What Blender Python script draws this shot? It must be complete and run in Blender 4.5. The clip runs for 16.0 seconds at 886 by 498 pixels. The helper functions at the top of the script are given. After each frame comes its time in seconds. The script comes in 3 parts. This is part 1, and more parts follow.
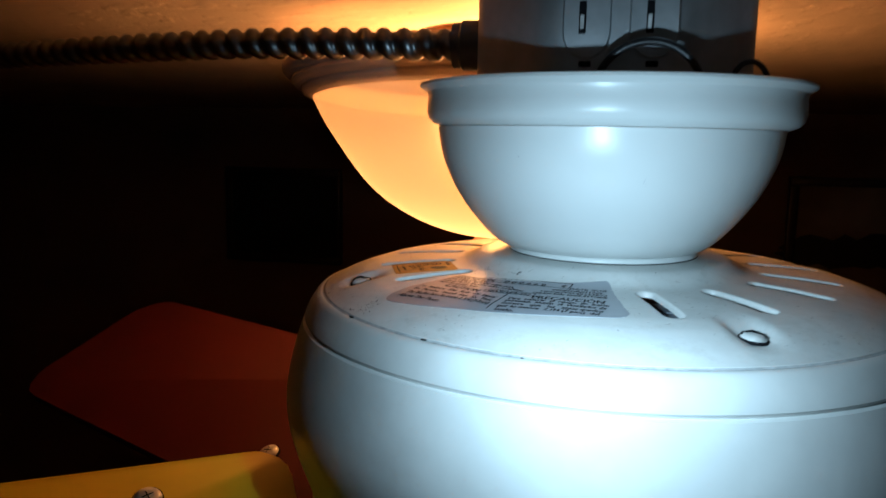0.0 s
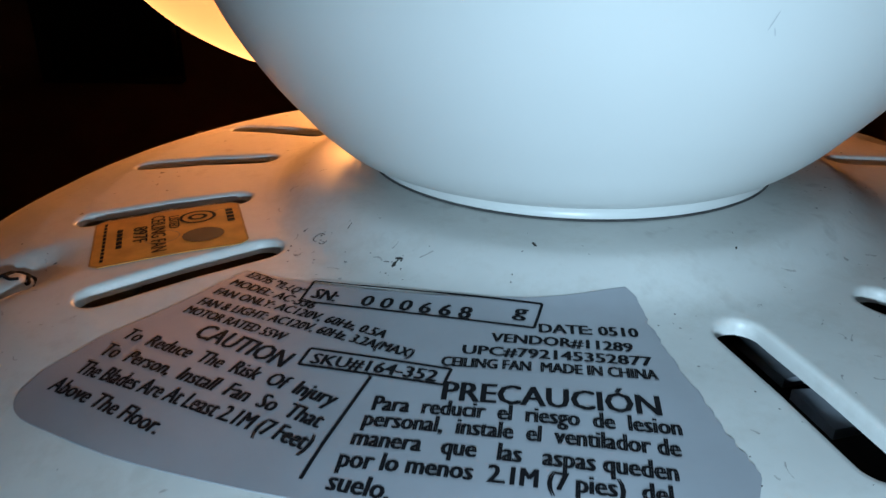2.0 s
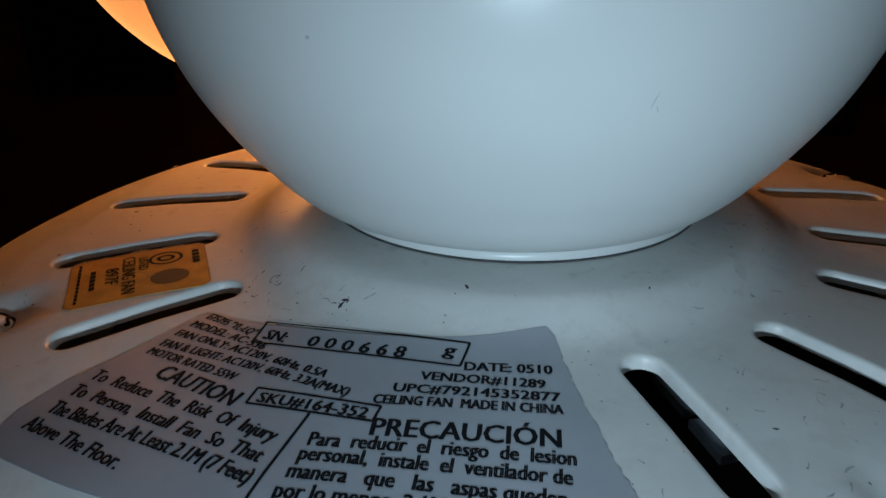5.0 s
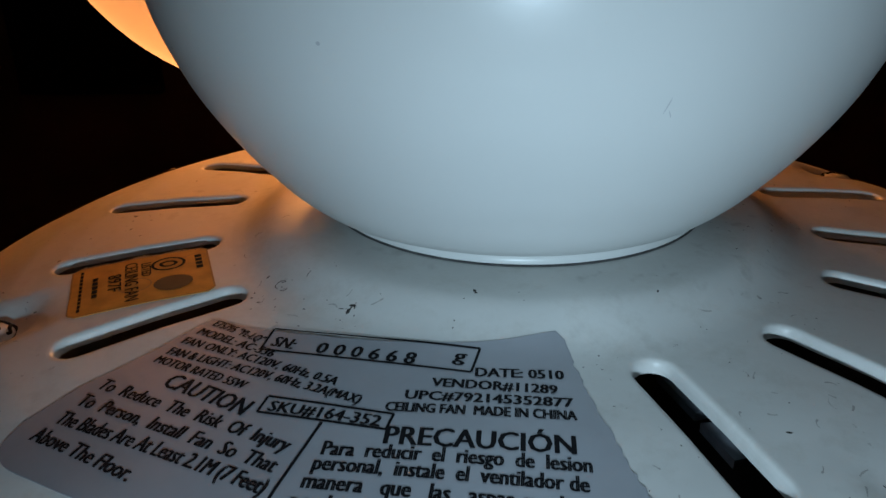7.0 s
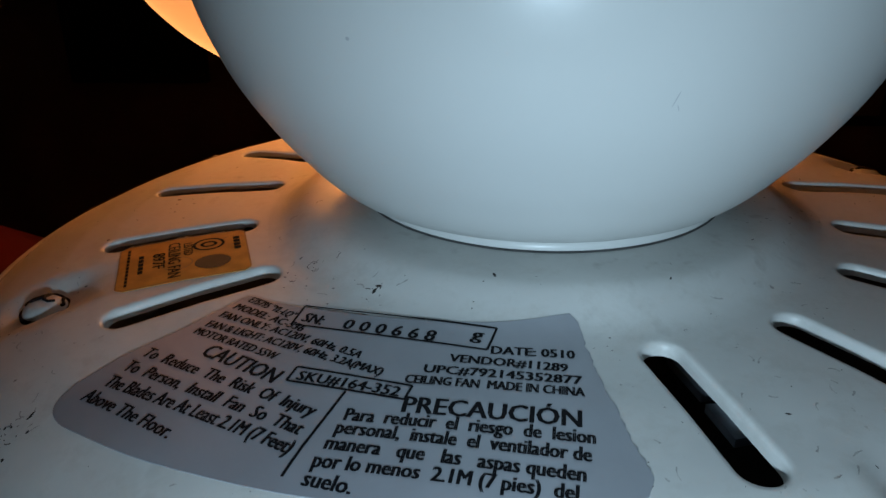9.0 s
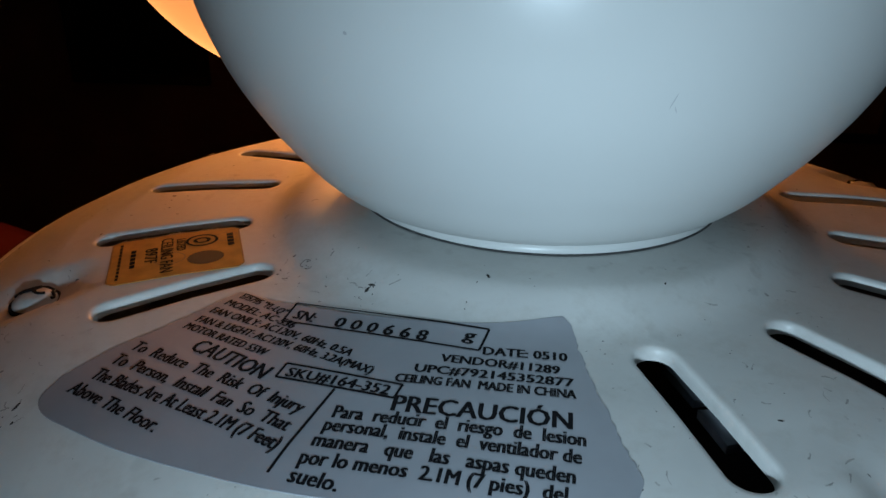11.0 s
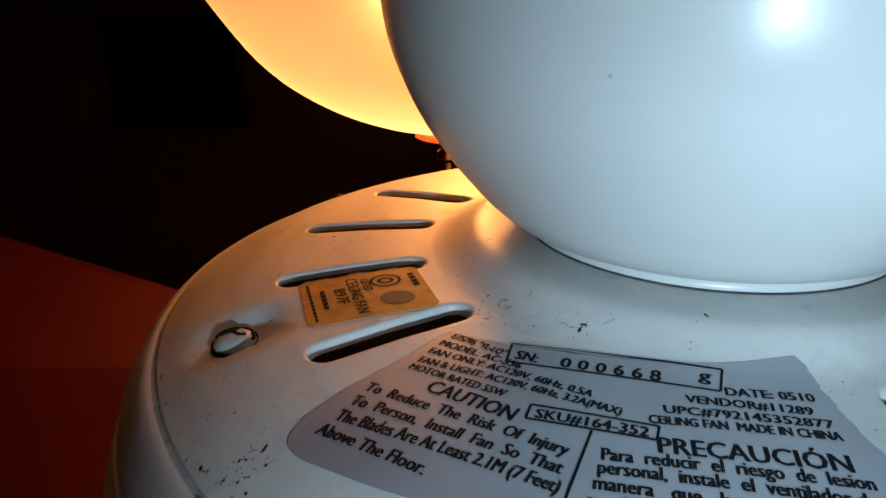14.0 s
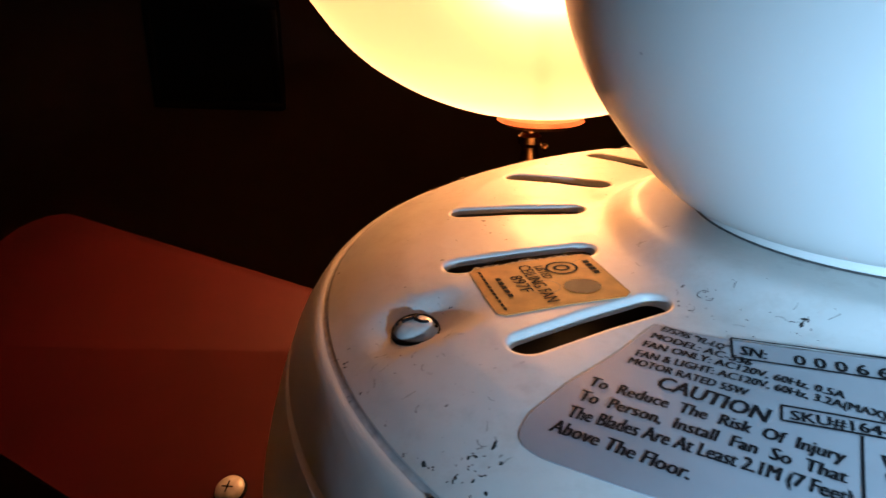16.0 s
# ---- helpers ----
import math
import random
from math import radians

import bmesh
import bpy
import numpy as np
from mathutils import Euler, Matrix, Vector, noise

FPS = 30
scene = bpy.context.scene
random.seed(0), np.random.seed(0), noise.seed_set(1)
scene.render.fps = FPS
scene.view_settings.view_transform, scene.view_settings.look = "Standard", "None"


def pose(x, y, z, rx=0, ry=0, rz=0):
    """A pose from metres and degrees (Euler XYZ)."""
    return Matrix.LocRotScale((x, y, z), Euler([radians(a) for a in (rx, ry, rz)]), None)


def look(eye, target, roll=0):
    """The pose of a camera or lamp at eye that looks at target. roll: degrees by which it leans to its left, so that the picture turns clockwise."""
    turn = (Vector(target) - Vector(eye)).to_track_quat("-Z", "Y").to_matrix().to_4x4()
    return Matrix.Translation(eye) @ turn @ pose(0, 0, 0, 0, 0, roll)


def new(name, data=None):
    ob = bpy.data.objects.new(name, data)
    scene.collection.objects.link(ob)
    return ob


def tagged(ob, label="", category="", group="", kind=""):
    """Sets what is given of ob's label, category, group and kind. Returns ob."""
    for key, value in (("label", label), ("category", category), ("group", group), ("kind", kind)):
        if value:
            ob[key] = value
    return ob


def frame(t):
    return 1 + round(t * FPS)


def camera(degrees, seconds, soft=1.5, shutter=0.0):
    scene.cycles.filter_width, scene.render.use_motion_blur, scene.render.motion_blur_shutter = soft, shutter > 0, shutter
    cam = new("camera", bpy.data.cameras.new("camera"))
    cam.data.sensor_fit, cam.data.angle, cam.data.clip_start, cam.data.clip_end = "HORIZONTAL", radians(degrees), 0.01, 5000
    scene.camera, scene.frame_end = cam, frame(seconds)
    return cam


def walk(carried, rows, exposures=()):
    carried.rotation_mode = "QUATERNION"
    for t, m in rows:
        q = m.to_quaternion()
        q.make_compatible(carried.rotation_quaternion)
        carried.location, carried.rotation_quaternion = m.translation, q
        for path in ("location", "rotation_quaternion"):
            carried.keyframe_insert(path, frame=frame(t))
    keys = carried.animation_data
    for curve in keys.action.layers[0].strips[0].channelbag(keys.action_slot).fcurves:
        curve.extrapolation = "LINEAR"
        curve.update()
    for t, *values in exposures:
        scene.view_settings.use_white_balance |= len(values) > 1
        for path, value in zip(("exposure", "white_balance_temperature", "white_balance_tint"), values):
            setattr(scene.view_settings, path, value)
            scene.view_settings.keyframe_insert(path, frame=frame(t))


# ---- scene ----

# The fan's axis is x = y = 0; Z0 is the height of the joint between canopy and motor housing.
Z0 = 2.322
MM = 0.001
cam = camera(61.12, 16.0, shutter=0.3)
ROWS = [
    (0.0, -0.0000, -0.3132, 0.0454, 81.47, -1.05, 12.20),
    (0.3, -0.0135, -0.2793, 0.0419, 77.93, -0.12, 11.02),
    (0.5, -0.0264, -0.2585, 0.0346, 75.55, -0.49, 9.86),
    (0.8, -0.0442, -0.2289, 0.0383, 73.60, 0.21, 10.62),
    (1.0, -0.0433, -0.1986, 0.0310, 72.46, -0.27, 8.73),
    (1.2, -0.0412, -0.1794, 0.0343, 69.82, 0.02, 5.48),
    (1.5, -0.0284, -0.1592, 0.0365, 68.35, -0.44, 3.67),
    (2.0, -0.0188, -0.1434, 0.0412, 66.60, -0.26, 2.10),
    (2.5, -0.0203, -0.1394, 0.0400, 66.23, -0.24, 1.07),
    (3.0, -0.0136, -0.1425, 0.0444, 66.46, -0.06, 0.45),
    (3.5, -0.0113, -0.1485, 0.0468, 66.80, 0.23, 1.38),
    (4.0, -0.0106, -0.1480, 0.0460, 66.53, 0.36, 1.36),
    (4.5, -0.0100, -0.1508, 0.0498, 67.05, 0.15, 1.55),
    (7.0, -0.0130, -0.1499, 0.0516, 66.81, 0.20, 0.63),
    (7.5, -0.0134, -0.1495, 0.0509, 66.02, -0.26, -1.18),
    (8.0, -0.0123, -0.1500, 0.0514, 67.30, -0.25, 0.79),
    (8.5, -0.0112, -0.1532, 0.0524, 68.05, -0.02, 2.92),
    (9.0, -0.0102, -0.1560, 0.0530, 66.20, 0.36, 3.75),
    (11.5, -0.0097, -0.1558, 0.0513, 66.90, -1.07, 4.15),
    (12.0, -0.0103, -0.1561, 0.0518, 66.62, -0.80, 4.47),
    (12.5, -0.0119, -0.1565, 0.0516, 67.11, -0.46, 4.74),
    (13.0, -0.0156, -0.1553, 0.0495, 66.96, -1.40, 4.45),
    (13.5, -0.0292, -0.1555, 0.0463, 68.19, -1.10, 5.32),
    (14.0, -0.0406, -0.1584, 0.0517, 69.66, 0.10, 5.55),
    (14.5, -0.0411, -0.1575, 0.0495, 69.13, -0.47, 5.16),
    (15.0, -0.0481, -0.1590, 0.0507, 68.74, -0.20, 5.82),
    (15.5, -0.0585, -0.1570, 0.0504, 68.62, -0.11, 5.91),
    (16.0, -0.0698, -0.1550, 0.0489, 68.64, -0.17, 7.66),
]
EXPOSURES = [(0.0, -0.72, 5950, 3), (0.5, -0.98, 6000, 3), (0.8, -0.56, 5850, 3), (1.2, -0.42, 5750, 4), (1.5, -0.58, 5900, 5), (2.0, -0.74, 6100, 8), (2.5, -0.97, 6200, 9), (3.0, -1.27, 6400, 10), (4.5, -1.39, 6450, 10),
             (9.0, -1.35, 6400, 10), (13.0, -1.16, 6450, 10), (14.0, -0.78, 6350, 9), (15.0, -0.64, 6050, 8), (16.0, -0.1, 5250, 6)]
walk(cam, [(t, pose(x, y, Z0 + z, rx, ry, rz)) for t, x, y, z, rx, ry, rz in ROWS], EXPOSURES)

# ---- light: a warm bulb in the glass bowl, the torch beside the camera, a dark room ----
LAMP = (-71, 232)
world = bpy.data.worlds.new("room_dark")
world.use_nodes = True
world.node_tree.nodes["Background"].inputs[0].default_value = (0.02, 0.018, 0.016, 1)
world.node_tree.nodes["Background"].inputs[1].default_value = 0.02
scene.world = world


def lamp(name, kind, m, power, colour, size):
    data = bpy.data.lights.new(name, kind)
    data.energy, data.color, data.shadow_soft_size = power, colour, size
    ob = new(name, data)
    ob.matrix_world = m
    return ob


lamp("bulb_light", "POINT", pose(LAMP[0] * MM, LAMP[1] * MM, Z0 + 0.071), 7.0, (1.0, 0.415, 0.112), 0.014)
torch = lamp("torch_light", "SPOT", look((-0.006, -0.180, Z0 + 0.018), (0.015, -0.070, Z0 - 0.023)), 1.25, (0.60, 0.83, 1.0), 0.003)
torch.data.spot_size, torch.data.spot_blend = radians(132), 1.0


# ---- materials ----
def material(name, base, rough=0.5, metal=0.0, coat=0.0):
    m = bpy.data.materials.new(name)
    m.use_nodes = True
    b = m.node_tree.nodes["Principled BSDF"]
    b.inputs["Base Color"].default_value = (*base, 1)
    b.inputs["Roughness"].default_value = rough
    b.inputs["Metallic"].default_value = metal
    b.inputs["Coat Weight"].default_value = coat
    b.inputs["Coat Roughness"].default_value = 0.05
    return m, m.node_tree.nodes, m.node_tree.links, b


def place(nodes, links):
    return nodes.new("ShaderNodeTexCoord").outputs["Object"]


def noise_node(nodes, links, co, scale, detail=4.0, rough=0.55):
    n = nodes.new("ShaderNodeTexNoise")
    n.inputs["Scale"].default_value, n.inputs["Detail"].default_value, n.inputs["Roughness"].default_value = scale, detail, rough
    links.new(co, n.inputs["Vector"])
    return n.outputs["Fac"]


def ramp(nodes, links, fac, stops):
    r = nodes.new("ShaderNodeValToRGB")
    links.new(fac, r.inputs[0])
    while len(r.color_ramp.elements) < len(stops):
        r.color_ramp.elements.new(0.5)
    for e, (p, c) in zip(r.color_ramp.elements, stops):
        e.position, e.color = p, (*c, 1) if len(c) == 3 else c
    return r.outputs[0]


def mix(nodes, links, fac, a, b, mode="MIX"):
    n = nodes.new("ShaderNodeMix")
    n.data_type, n.blend_type = "RGBA", mode
    for value, slot in ((fac, 0), (a, 6), (b, 7)):
        if isinstance(value, (int, float)):
            n.inputs[slot].default_value = value
        elif isinstance(value, tuple):
            n.inputs[slot].default_value = (*value, 1)
        else:
            links.new(value, n.inputs[slot])
    return n.outputs[2]


def bump(nodes, links, bsdf, height, strength, distance):
    n = nodes.new("ShaderNodeBump")
    n.inputs["Strength"].default_value, n.inputs["Distance"].default_value = strength, distance
    links.new(height, n.inputs["Height"])
    links.new(n.outputs[0], bsdf.inputs["Normal"])


G = lambda v: (v, v, v)


def enamel(name, base, specks, smudged):
    """Glossy baked enamel with smudges, chips and dust specks."""
    m, n, l, b = material(name, base, 0.28, 0.0, 0.16 if specks else 0.12)
    b.inputs["Coat Roughness"].default_value = 0.34 if specks else 0.26
    co = place(n, l)
    smudge = ramp(n, l, noise_node(n, l, co, 38, 5), [(0.35, G(smudged)), (0.62, G(1.0))])
    col = mix(n, l, 1.0, base, smudge, "MULTIPLY")
    if specks:
        patch = ramp(n, l, noise_node(n, l, co, 30, 2), [(0.52, G(0.0)), (0.66, G(1.0))])
        dots = ramp(n, l, noise_node(n, l, co, 620, 3, 0.6), [(0.665, G(0.0)), (0.70, G(1.0))])
        fac = mix(n, l, 1.0, patch, dots, "MULTIPLY")
        col = mix(n, l, fac, col, (0.10, 0.09, 0.08))
        dirt = ramp(n, l, noise_node(n, l, co, 150, 6, 0.7), [(0.5, G(0.0)), (0.8, G(0.45))])
        col = mix(n, l, dirt, col, (0.42, 0.40, 0.35))
        rub = ramp(n, l, noise_node(n, l, co, 210, 3, 0.5), [(0.60, G(0.0)), (0.72, G(0.5))])
        where = ramp(n, l, noise_node(n, l, co, 16, 3), [(0.46, G(0.0)), (0.62, G(1.0))])
        col = mix(n, l, mix(n, l, 1.0, rub, where, "MULTIPLY"), col, (0.36, 0.35, 0.33))
    l.new(col, b.inputs["Base Color"])
    l.new(ramp(n, l, noise_node(n, l, co, 90, 5), [(0.3, G(0.37 if specks else 0.30)), (0.7, G(0.54 if specks else 0.36))]), b.inputs["Roughness"])
    bump(n, l, b, noise_node(n, l, co, 140, 3), 0.04, 0.002)
    return m


def speckled(name, base, rough, metal, scale, low, depth=0.0):
    m, n, l, b = material(name, base, rough, metal)
    co = place(n, l)
    tone = ramp(n, l, noise_node(n, l, co, scale, 5), [(0.3, G(low)), (0.7, G(1.0))])
    l.new(mix(n, l, 1.0, base, tone, "MULTIPLY"), b.inputs["Base Color"])
    if depth:
        bump(n, l, b, noise_node(n, l, co, scale * 2, 4), 0.5, depth)
    return m


HOUSING = enamel("housing_enamel", (0.70, 0.71, 0.69), True, 0.86)
SKIRT_ENAMEL = enamel("skirt_enamel", (0.70, 0.71, 0.69), False, 0.9)
CANOPY = enamel("canopy_enamel", (0.74, 0.755, 0.74), False, 0.985)
STEEL = speckled("galvanised_steel", (0.50, 0.52, 0.54), 0.45, 0.7, 90, 0.75)
CABLE = speckled("armour_steel", (0.30, 0.31, 0.33), 0.34, 1.0, 160, 0.6)
CONNECTOR = speckled("blued_steel", (0.14, 0.15, 0.17), 0.38, 0.6, 90, 0.6)
STATOR = speckled("stator_steel", (0.42, 0.46, 0.52), 0.42, 0.35, 120, 0.45)
# near-black base: the shade inside the housing is put into the motor's colour
MOTOR = speckled("shaded_motor", (0.005, 0.005, 0.006), 0.7, 0.0, 90, 0.5)
WIRE = material("black_insulation", (0.012, 0.012, 0.014), 0.35)[0]
SEAM = speckled("seam_shade", (0.12, 0.12, 0.12), 0.9, 0.0, 500, 0.5)
CREASE_SHADE = speckled("shoulder_shade", (0.54, 0.55, 0.55), 0.8, 0.0, 400, 0.6)
SCREW = speckled("screw_metal", (0.78, 0.78, 0.77), 0.34, 0.15, 300, 0.6)
PAINTED_SCREW = speckled("painted_screw", (0.66, 0.67, 0.65), 0.25, 0.0, 400, 0.75)
INK_SET = material("label_ink", (0.006, 0.006, 0.008), 0.75)
INK_SET[3].inputs["Specular IOR Level"].default_value = 0.15
INK = INK_SET[0]
FOIL = speckled("silver_label", (0.37, 0.39, 0.43), 0.45, 0.25, 70, 0.86)
FOIL.node_tree.nodes["Principled BSDF"].inputs["Coat Weight"].default_value = 0.25
FOIL.node_tree.nodes["Principled BSDF"].inputs["Coat Roughness"].default_value = 0.16
RIM_GLASS = speckled("cream_glass", (0.62, 0.46, 0.34), 0.3, 0.0, 60, 0.9)
GOLD = speckled("gold_sticker", (0.72, 0.345, 0.06), 0.55, 0.0, 220, 0.66)
PATCH = speckled("grey_patch", (0.075, 0.058, 0.035), 0.6, 0.0, 400, 0.8)
for m in (GOLD, PATCH):
    m.node_tree.nodes["Principled BSDF"].inputs["Specular IOR Level"].default_value = 0.2
BORDER = speckled("sticker_border", (0.42, 0.21, 0.05), 0.5, 0.0, 400, 0.7)
FLAKE = speckled("torn_paper", (0.42, 0.40, 0.36), 0.8, 0.0, 500, 0.5)
BRASS = speckled("brass", (0.75, 0.45, 0.18), 0.25, 1.0, 120, 0.8)
AMBER = speckled("amber_cap", (0.55, 0.16, 0.06), 0.3, 0.2, 120, 0.8)
RED = speckled("red_blade", (0.066, 0.0016, 0.0015), 0.5, 0.0, 25, 0.85)
YELLOW = speckled("yellow_blade", (0.78, 0.60, 0.014), 0.42, 0.0, 25, 0.85)
WALL = speckled("wall_paint", (0.15, 0.083, 0.047), 0.8, 0.0, 6, 0.85, 0.002)
FLOOR = speckled("floor_carpet", (0.12, 0.08, 0.06), 0.9, 0.0, 40, 0.6, 0.004)
FRAME = speckled("dark_frame", (0.02, 0.015, 0.012), 0.4, 0.0, 60, 0.7)
PAPER = speckled("picture_paper", (0.22, 0.15, 0.09), 0.8, 0.0, 12, 0.7)
BLACK = material("black_panel", (0.006, 0.006, 0.006), 0.5)[0]


def plaster():
    m, n, l, b = material("ceiling_plaster", (0.74, 0.58, 0.50), 0.75)
    co = place(n, l)
    blobs = ramp(n, l, noise_node(n, l, co, 55, 3, 0.5), [(0.52, G(0.0)), (0.60, G(1.0))])
    fine = noise_node(n, l, co, 260, 4)
    bump(n, l, b, mix(n, l, 0.25, blobs, fine), 0.3, 0.0013)
    tone = ramp(n, l, noise_node(n, l, co, 5, 5), [(0.3, G(0.8)), (0.7, G(1.0))])
    l.new(mix(n, l, 1.0, (0.74, 0.58, 0.50), tone, "MULTIPLY"), b.inputs["Base Color"])
    return m


def glass():
    """Frosted lamp glass: lets the bulb's light through, spread out."""
    m = bpy.data.materials.new("frosted_glass")
    m.use_nodes = True
    n, l = m.node_tree.nodes, m.node_tree.links
    n.remove(n["Principled BSDF"])
    t, d, g, f, clear = (n.new("ShaderNodeBsdf" + k) for k in ("Translucent", "Diffuse", "Glossy", "Refraction", "Transparent"))
    t.inputs["Color"].default_value = (0.66, 0.61, 0.68, 1)
    f.inputs["Roughness"].default_value, f.inputs["IOR"].default_value = 0.66, 1.35
    f.inputs["Color"].default_value = (0.72, 0.67, 0.74, 1)
    clear.inputs["Color"].default_value = (0.80, 0.72, 0.60, 1)
    frost, through_mix = n.new("ShaderNodeMixShader"), n.new("ShaderNodeMixShader")
    frost.inputs[0].default_value, through_mix.inputs[0].default_value = 0.6, 0.42
    l.new(t.outputs[0], frost.inputs[1]), l.new(f.outputs[0], frost.inputs[2])
    l.new(frost.outputs[0], through_mix.inputs[1]), l.new(clear.outputs[0], through_mix.inputs[2])
    d.inputs["Color"].default_value = (0.85, 0.80, 0.70, 1)
    g.inputs["Roughness"].default_value = 0.15
    a, c = n.new("ShaderNodeMixShader"), n.new("ShaderNodeMixShader")
    a.inputs[0].default_value, c.inputs[0].default_value = 0.2, 0.04
    l.new(through_mix.outputs[0], a.inputs[1]), l.new(d.outputs[0], a.inputs[2])
    l.new(a.outputs[0], c.inputs[1]), l.new(g.outputs[0], c.inputs[2])
    l.new(c.outputs[0], n["Material Output"].inputs["Surface"])
    return m


PLASTER, GLASS = plaster(), glass()


# ---- builders ----
def mesh_of(name, bm, mat, smooth=True):
    bmesh.ops.recalc_face_normals(bm, faces=bm.faces)
    me = bpy.data.meshes.new(name)
    bm.to_mesh(me)
    bm.free()
    me.materials.append(mat)
    if smooth:
        me.shade_smooth()
        me.set_sharp_from_angle(angle=radians(38))
    return me


def part(name, bm, mat, parent=None, label="", smooth=True):
    ob = new(name, mesh_of(name, bm, mat, smooth))
    ob.parent = parent
    return tagged(ob, label)


def thing(name, m, label, category, group="", kind=""):
    ob = new(name)
    ob.empty_display_size = 0.02
    ob.matrix_world = m
    return tagged(ob, label, category, group, kind)


def revolve(bm, profile, segments=96, centre=(0, 0)):
    """A surface of revolution about z from (radius, height) in mm."""
    rings = []
    for r, z in profile:
        if r < 1e-6:
            rings.append([bm.verts.new((centre[0] * MM, centre[1] * MM, z * MM))])
        else:
            rings.append([bm.verts.new(((centre[0] + r * math.cos(2 * math.pi * k / segments)) * MM,
                                        (centre[1] + r * math.sin(2 * math.pi * k / segments)) * MM, z * MM)) for k in range(segments)])
    for a, b in zip(rings, rings[1:]):
        for k in range(segments):
            q = (k + 1) % segments
            if len(a) == 1:
                bm.faces.new((a[0], b[k], b[q]))
            elif len(b) == 1:
                bm.faces.new((a[k], b[0], a[q]))
            else:
                bm.faces.new((a[k], b[k], b[q], a[q]))
    return bm


def smooth_line(points, n=6):
    """Catmull-Rom through the points."""
    out, p = [], [np.array(q, float) for q in points]
    p = [2 * p[0] - p[1]] + p + [2 * p[-1] - p[-2]]
    for a, b, c, d in zip(p, p[1:], p[2:], p[3:]):
        for k in range(n):
            t = k / n
            out.append(0.5 * (2 * b + (c - a) * t + (2 * a - 5 * b + 4 * c - d) * t * t + (3 * b - a - 3 * c + d) * t ** 3))
    return out + [p[-2]]


def tube(bm, points, radius, sides=12, ridge=0.0, pitch=6.5):
    """A round tube along points in mm; ridge and pitch give it a wound, ribbed skin."""
    pts = [np.array(q, float) for q in points]
    rings, s = [], 0.0
    for i, q in enumerate(pts):
        t = pts[min(i + 1, len(pts) - 1)] - pts[max(i - 1, 0)]
        t /= np.linalg.norm(t)
        side = np.cross(t, (0, 0, 1.0))
        side /= np.linalg.norm(side)
        up = np.cross(side, t)
        s += np.linalg.norm(q - pts[i - 1]) if i else 0
        ring = []
        for k in range(sides):
            a = 2 * math.pi * k / sides
            w = ((s / pitch + k / sides) % 1.0)
            r = radius + (ridge * (math.sin(math.pi * min(w / 0.72, 1.0)) ** 0.6 - 1) if ridge else 0)
            ring.append(bm.verts.new((q + r * (math.cos(a) * side + math.sin(a) * up)) * MM))
        rings.append(ring)
    for a, b in zip(rings, rings[1:]):
        for k in range(sides):
            bm.faces.new((a[k], a[(k + 1) % sides], b[(k + 1) % sides], b[k]))
    bm.faces.new(rings[0][::-1]), bm.faces.new(rings[-1])
    return bm


def box(bm, lo, hi, bevel=0.0):
    """A box between two corners in metres, with worn edges."""
    c = [(a + b) / 2 for a, b in zip(lo, hi)]
    r = bmesh.ops.create_cube(bm, size=1, matrix=Matrix.Translation(c) @ Matrix.Diagonal([b - a for a, b in zip(lo, hi)] + [1]))
    if bevel:
        edges = list({e for v in r["verts"] for e in v.link_edges})
        bmesh.ops.bevel(bm, geom=edges, offset=bevel, segments=2, affect="EDGES", profile=0.5)
    return bm


# ---- room ----
XA, XB, YA, YB, ZC = -2.4, 2.2, -2.6, 1.78, Z0 + 0.118


def slab(name, lo, hi, mat):
    return tagged(part(name, box(bmesh.new(), lo, hi), mat, smooth=False), kind="structure")


slab("floor", (XA - 0.1, YA - 0.1, -0.1), (XB + 0.1, YB + 0.1, 0), FLOOR)
slab("ceiling", (XA - 0.1, YA - 0.1, ZC), (XB + 0.1, YB + 0.1, ZC + 0.1), PLASTER)
slab("wall_north", (XA, YB, 0), (XB, YB + 0.1, ZC), WALL)
slab("wall_south", (XA, YA - 0.1, 0), (XB, YA, ZC), WALL)
slab("wall_west", (XA - 0.1, YA - 0.1, 0), (XA, YB + 0.1, ZC), WALL)
slab("wall_east", (XB, YA - 0.1, 0), (XB + 0.1, YB + 0.1, ZC), WALL)


# ---- ceiling fan ----
fan = thing("ceiling_fan", pose(0, 0, Z0), "white enamelled hugger ceiling fan with red and yellow blades", "fan")

TOP = [(33, 0.33), (38, 0.3), (44, 0.2), (47.4, 0.05), (49.0, -0.2), (50.4, -0.8), (52.2, -1.9), (54.2, -3.1), (56.0, -3.9), (58.0, -4.35), (61, -4.7), (66, -5.0), (75, -5.4), (90, -6.7), (97, -8.1),
       (104, -10.4), (108, -12.0), (111, -13.6), (112.6, -14.4)]
SKIRT = [(112.6, -14.4), (112.9, -14.85), (113.4, -15.1), (113.9, -15.12), (114.4, -15.15), (115.3, -15.55), (116.4, -16.6), (117.6, -18.4), (119.1, -20.9), (120.2, -23.4), (120.6, -24.7), (120.4, -25.2), (119.9, -25.7), (119.8, -26.2), (120.5, -26.4), (121.3, -26.7), (122.0, -28.4),
         (123.2, -32), (125.2, -39), (126.8, -46), (127.8, -53), (127.9, -59), (127.0, -66), (124.8, -74), (121.6, -83),
         (118.6, -91), (117.0, -96), (116.2, -97.2), (117.6, -98.0), (118.2, -102), (116, -107), (110, -110), (60, -111), (0, -111)]
SCREW_ANGLES, SCREW_R = (-64.6, 26.5, 115.4, -155), 98.8


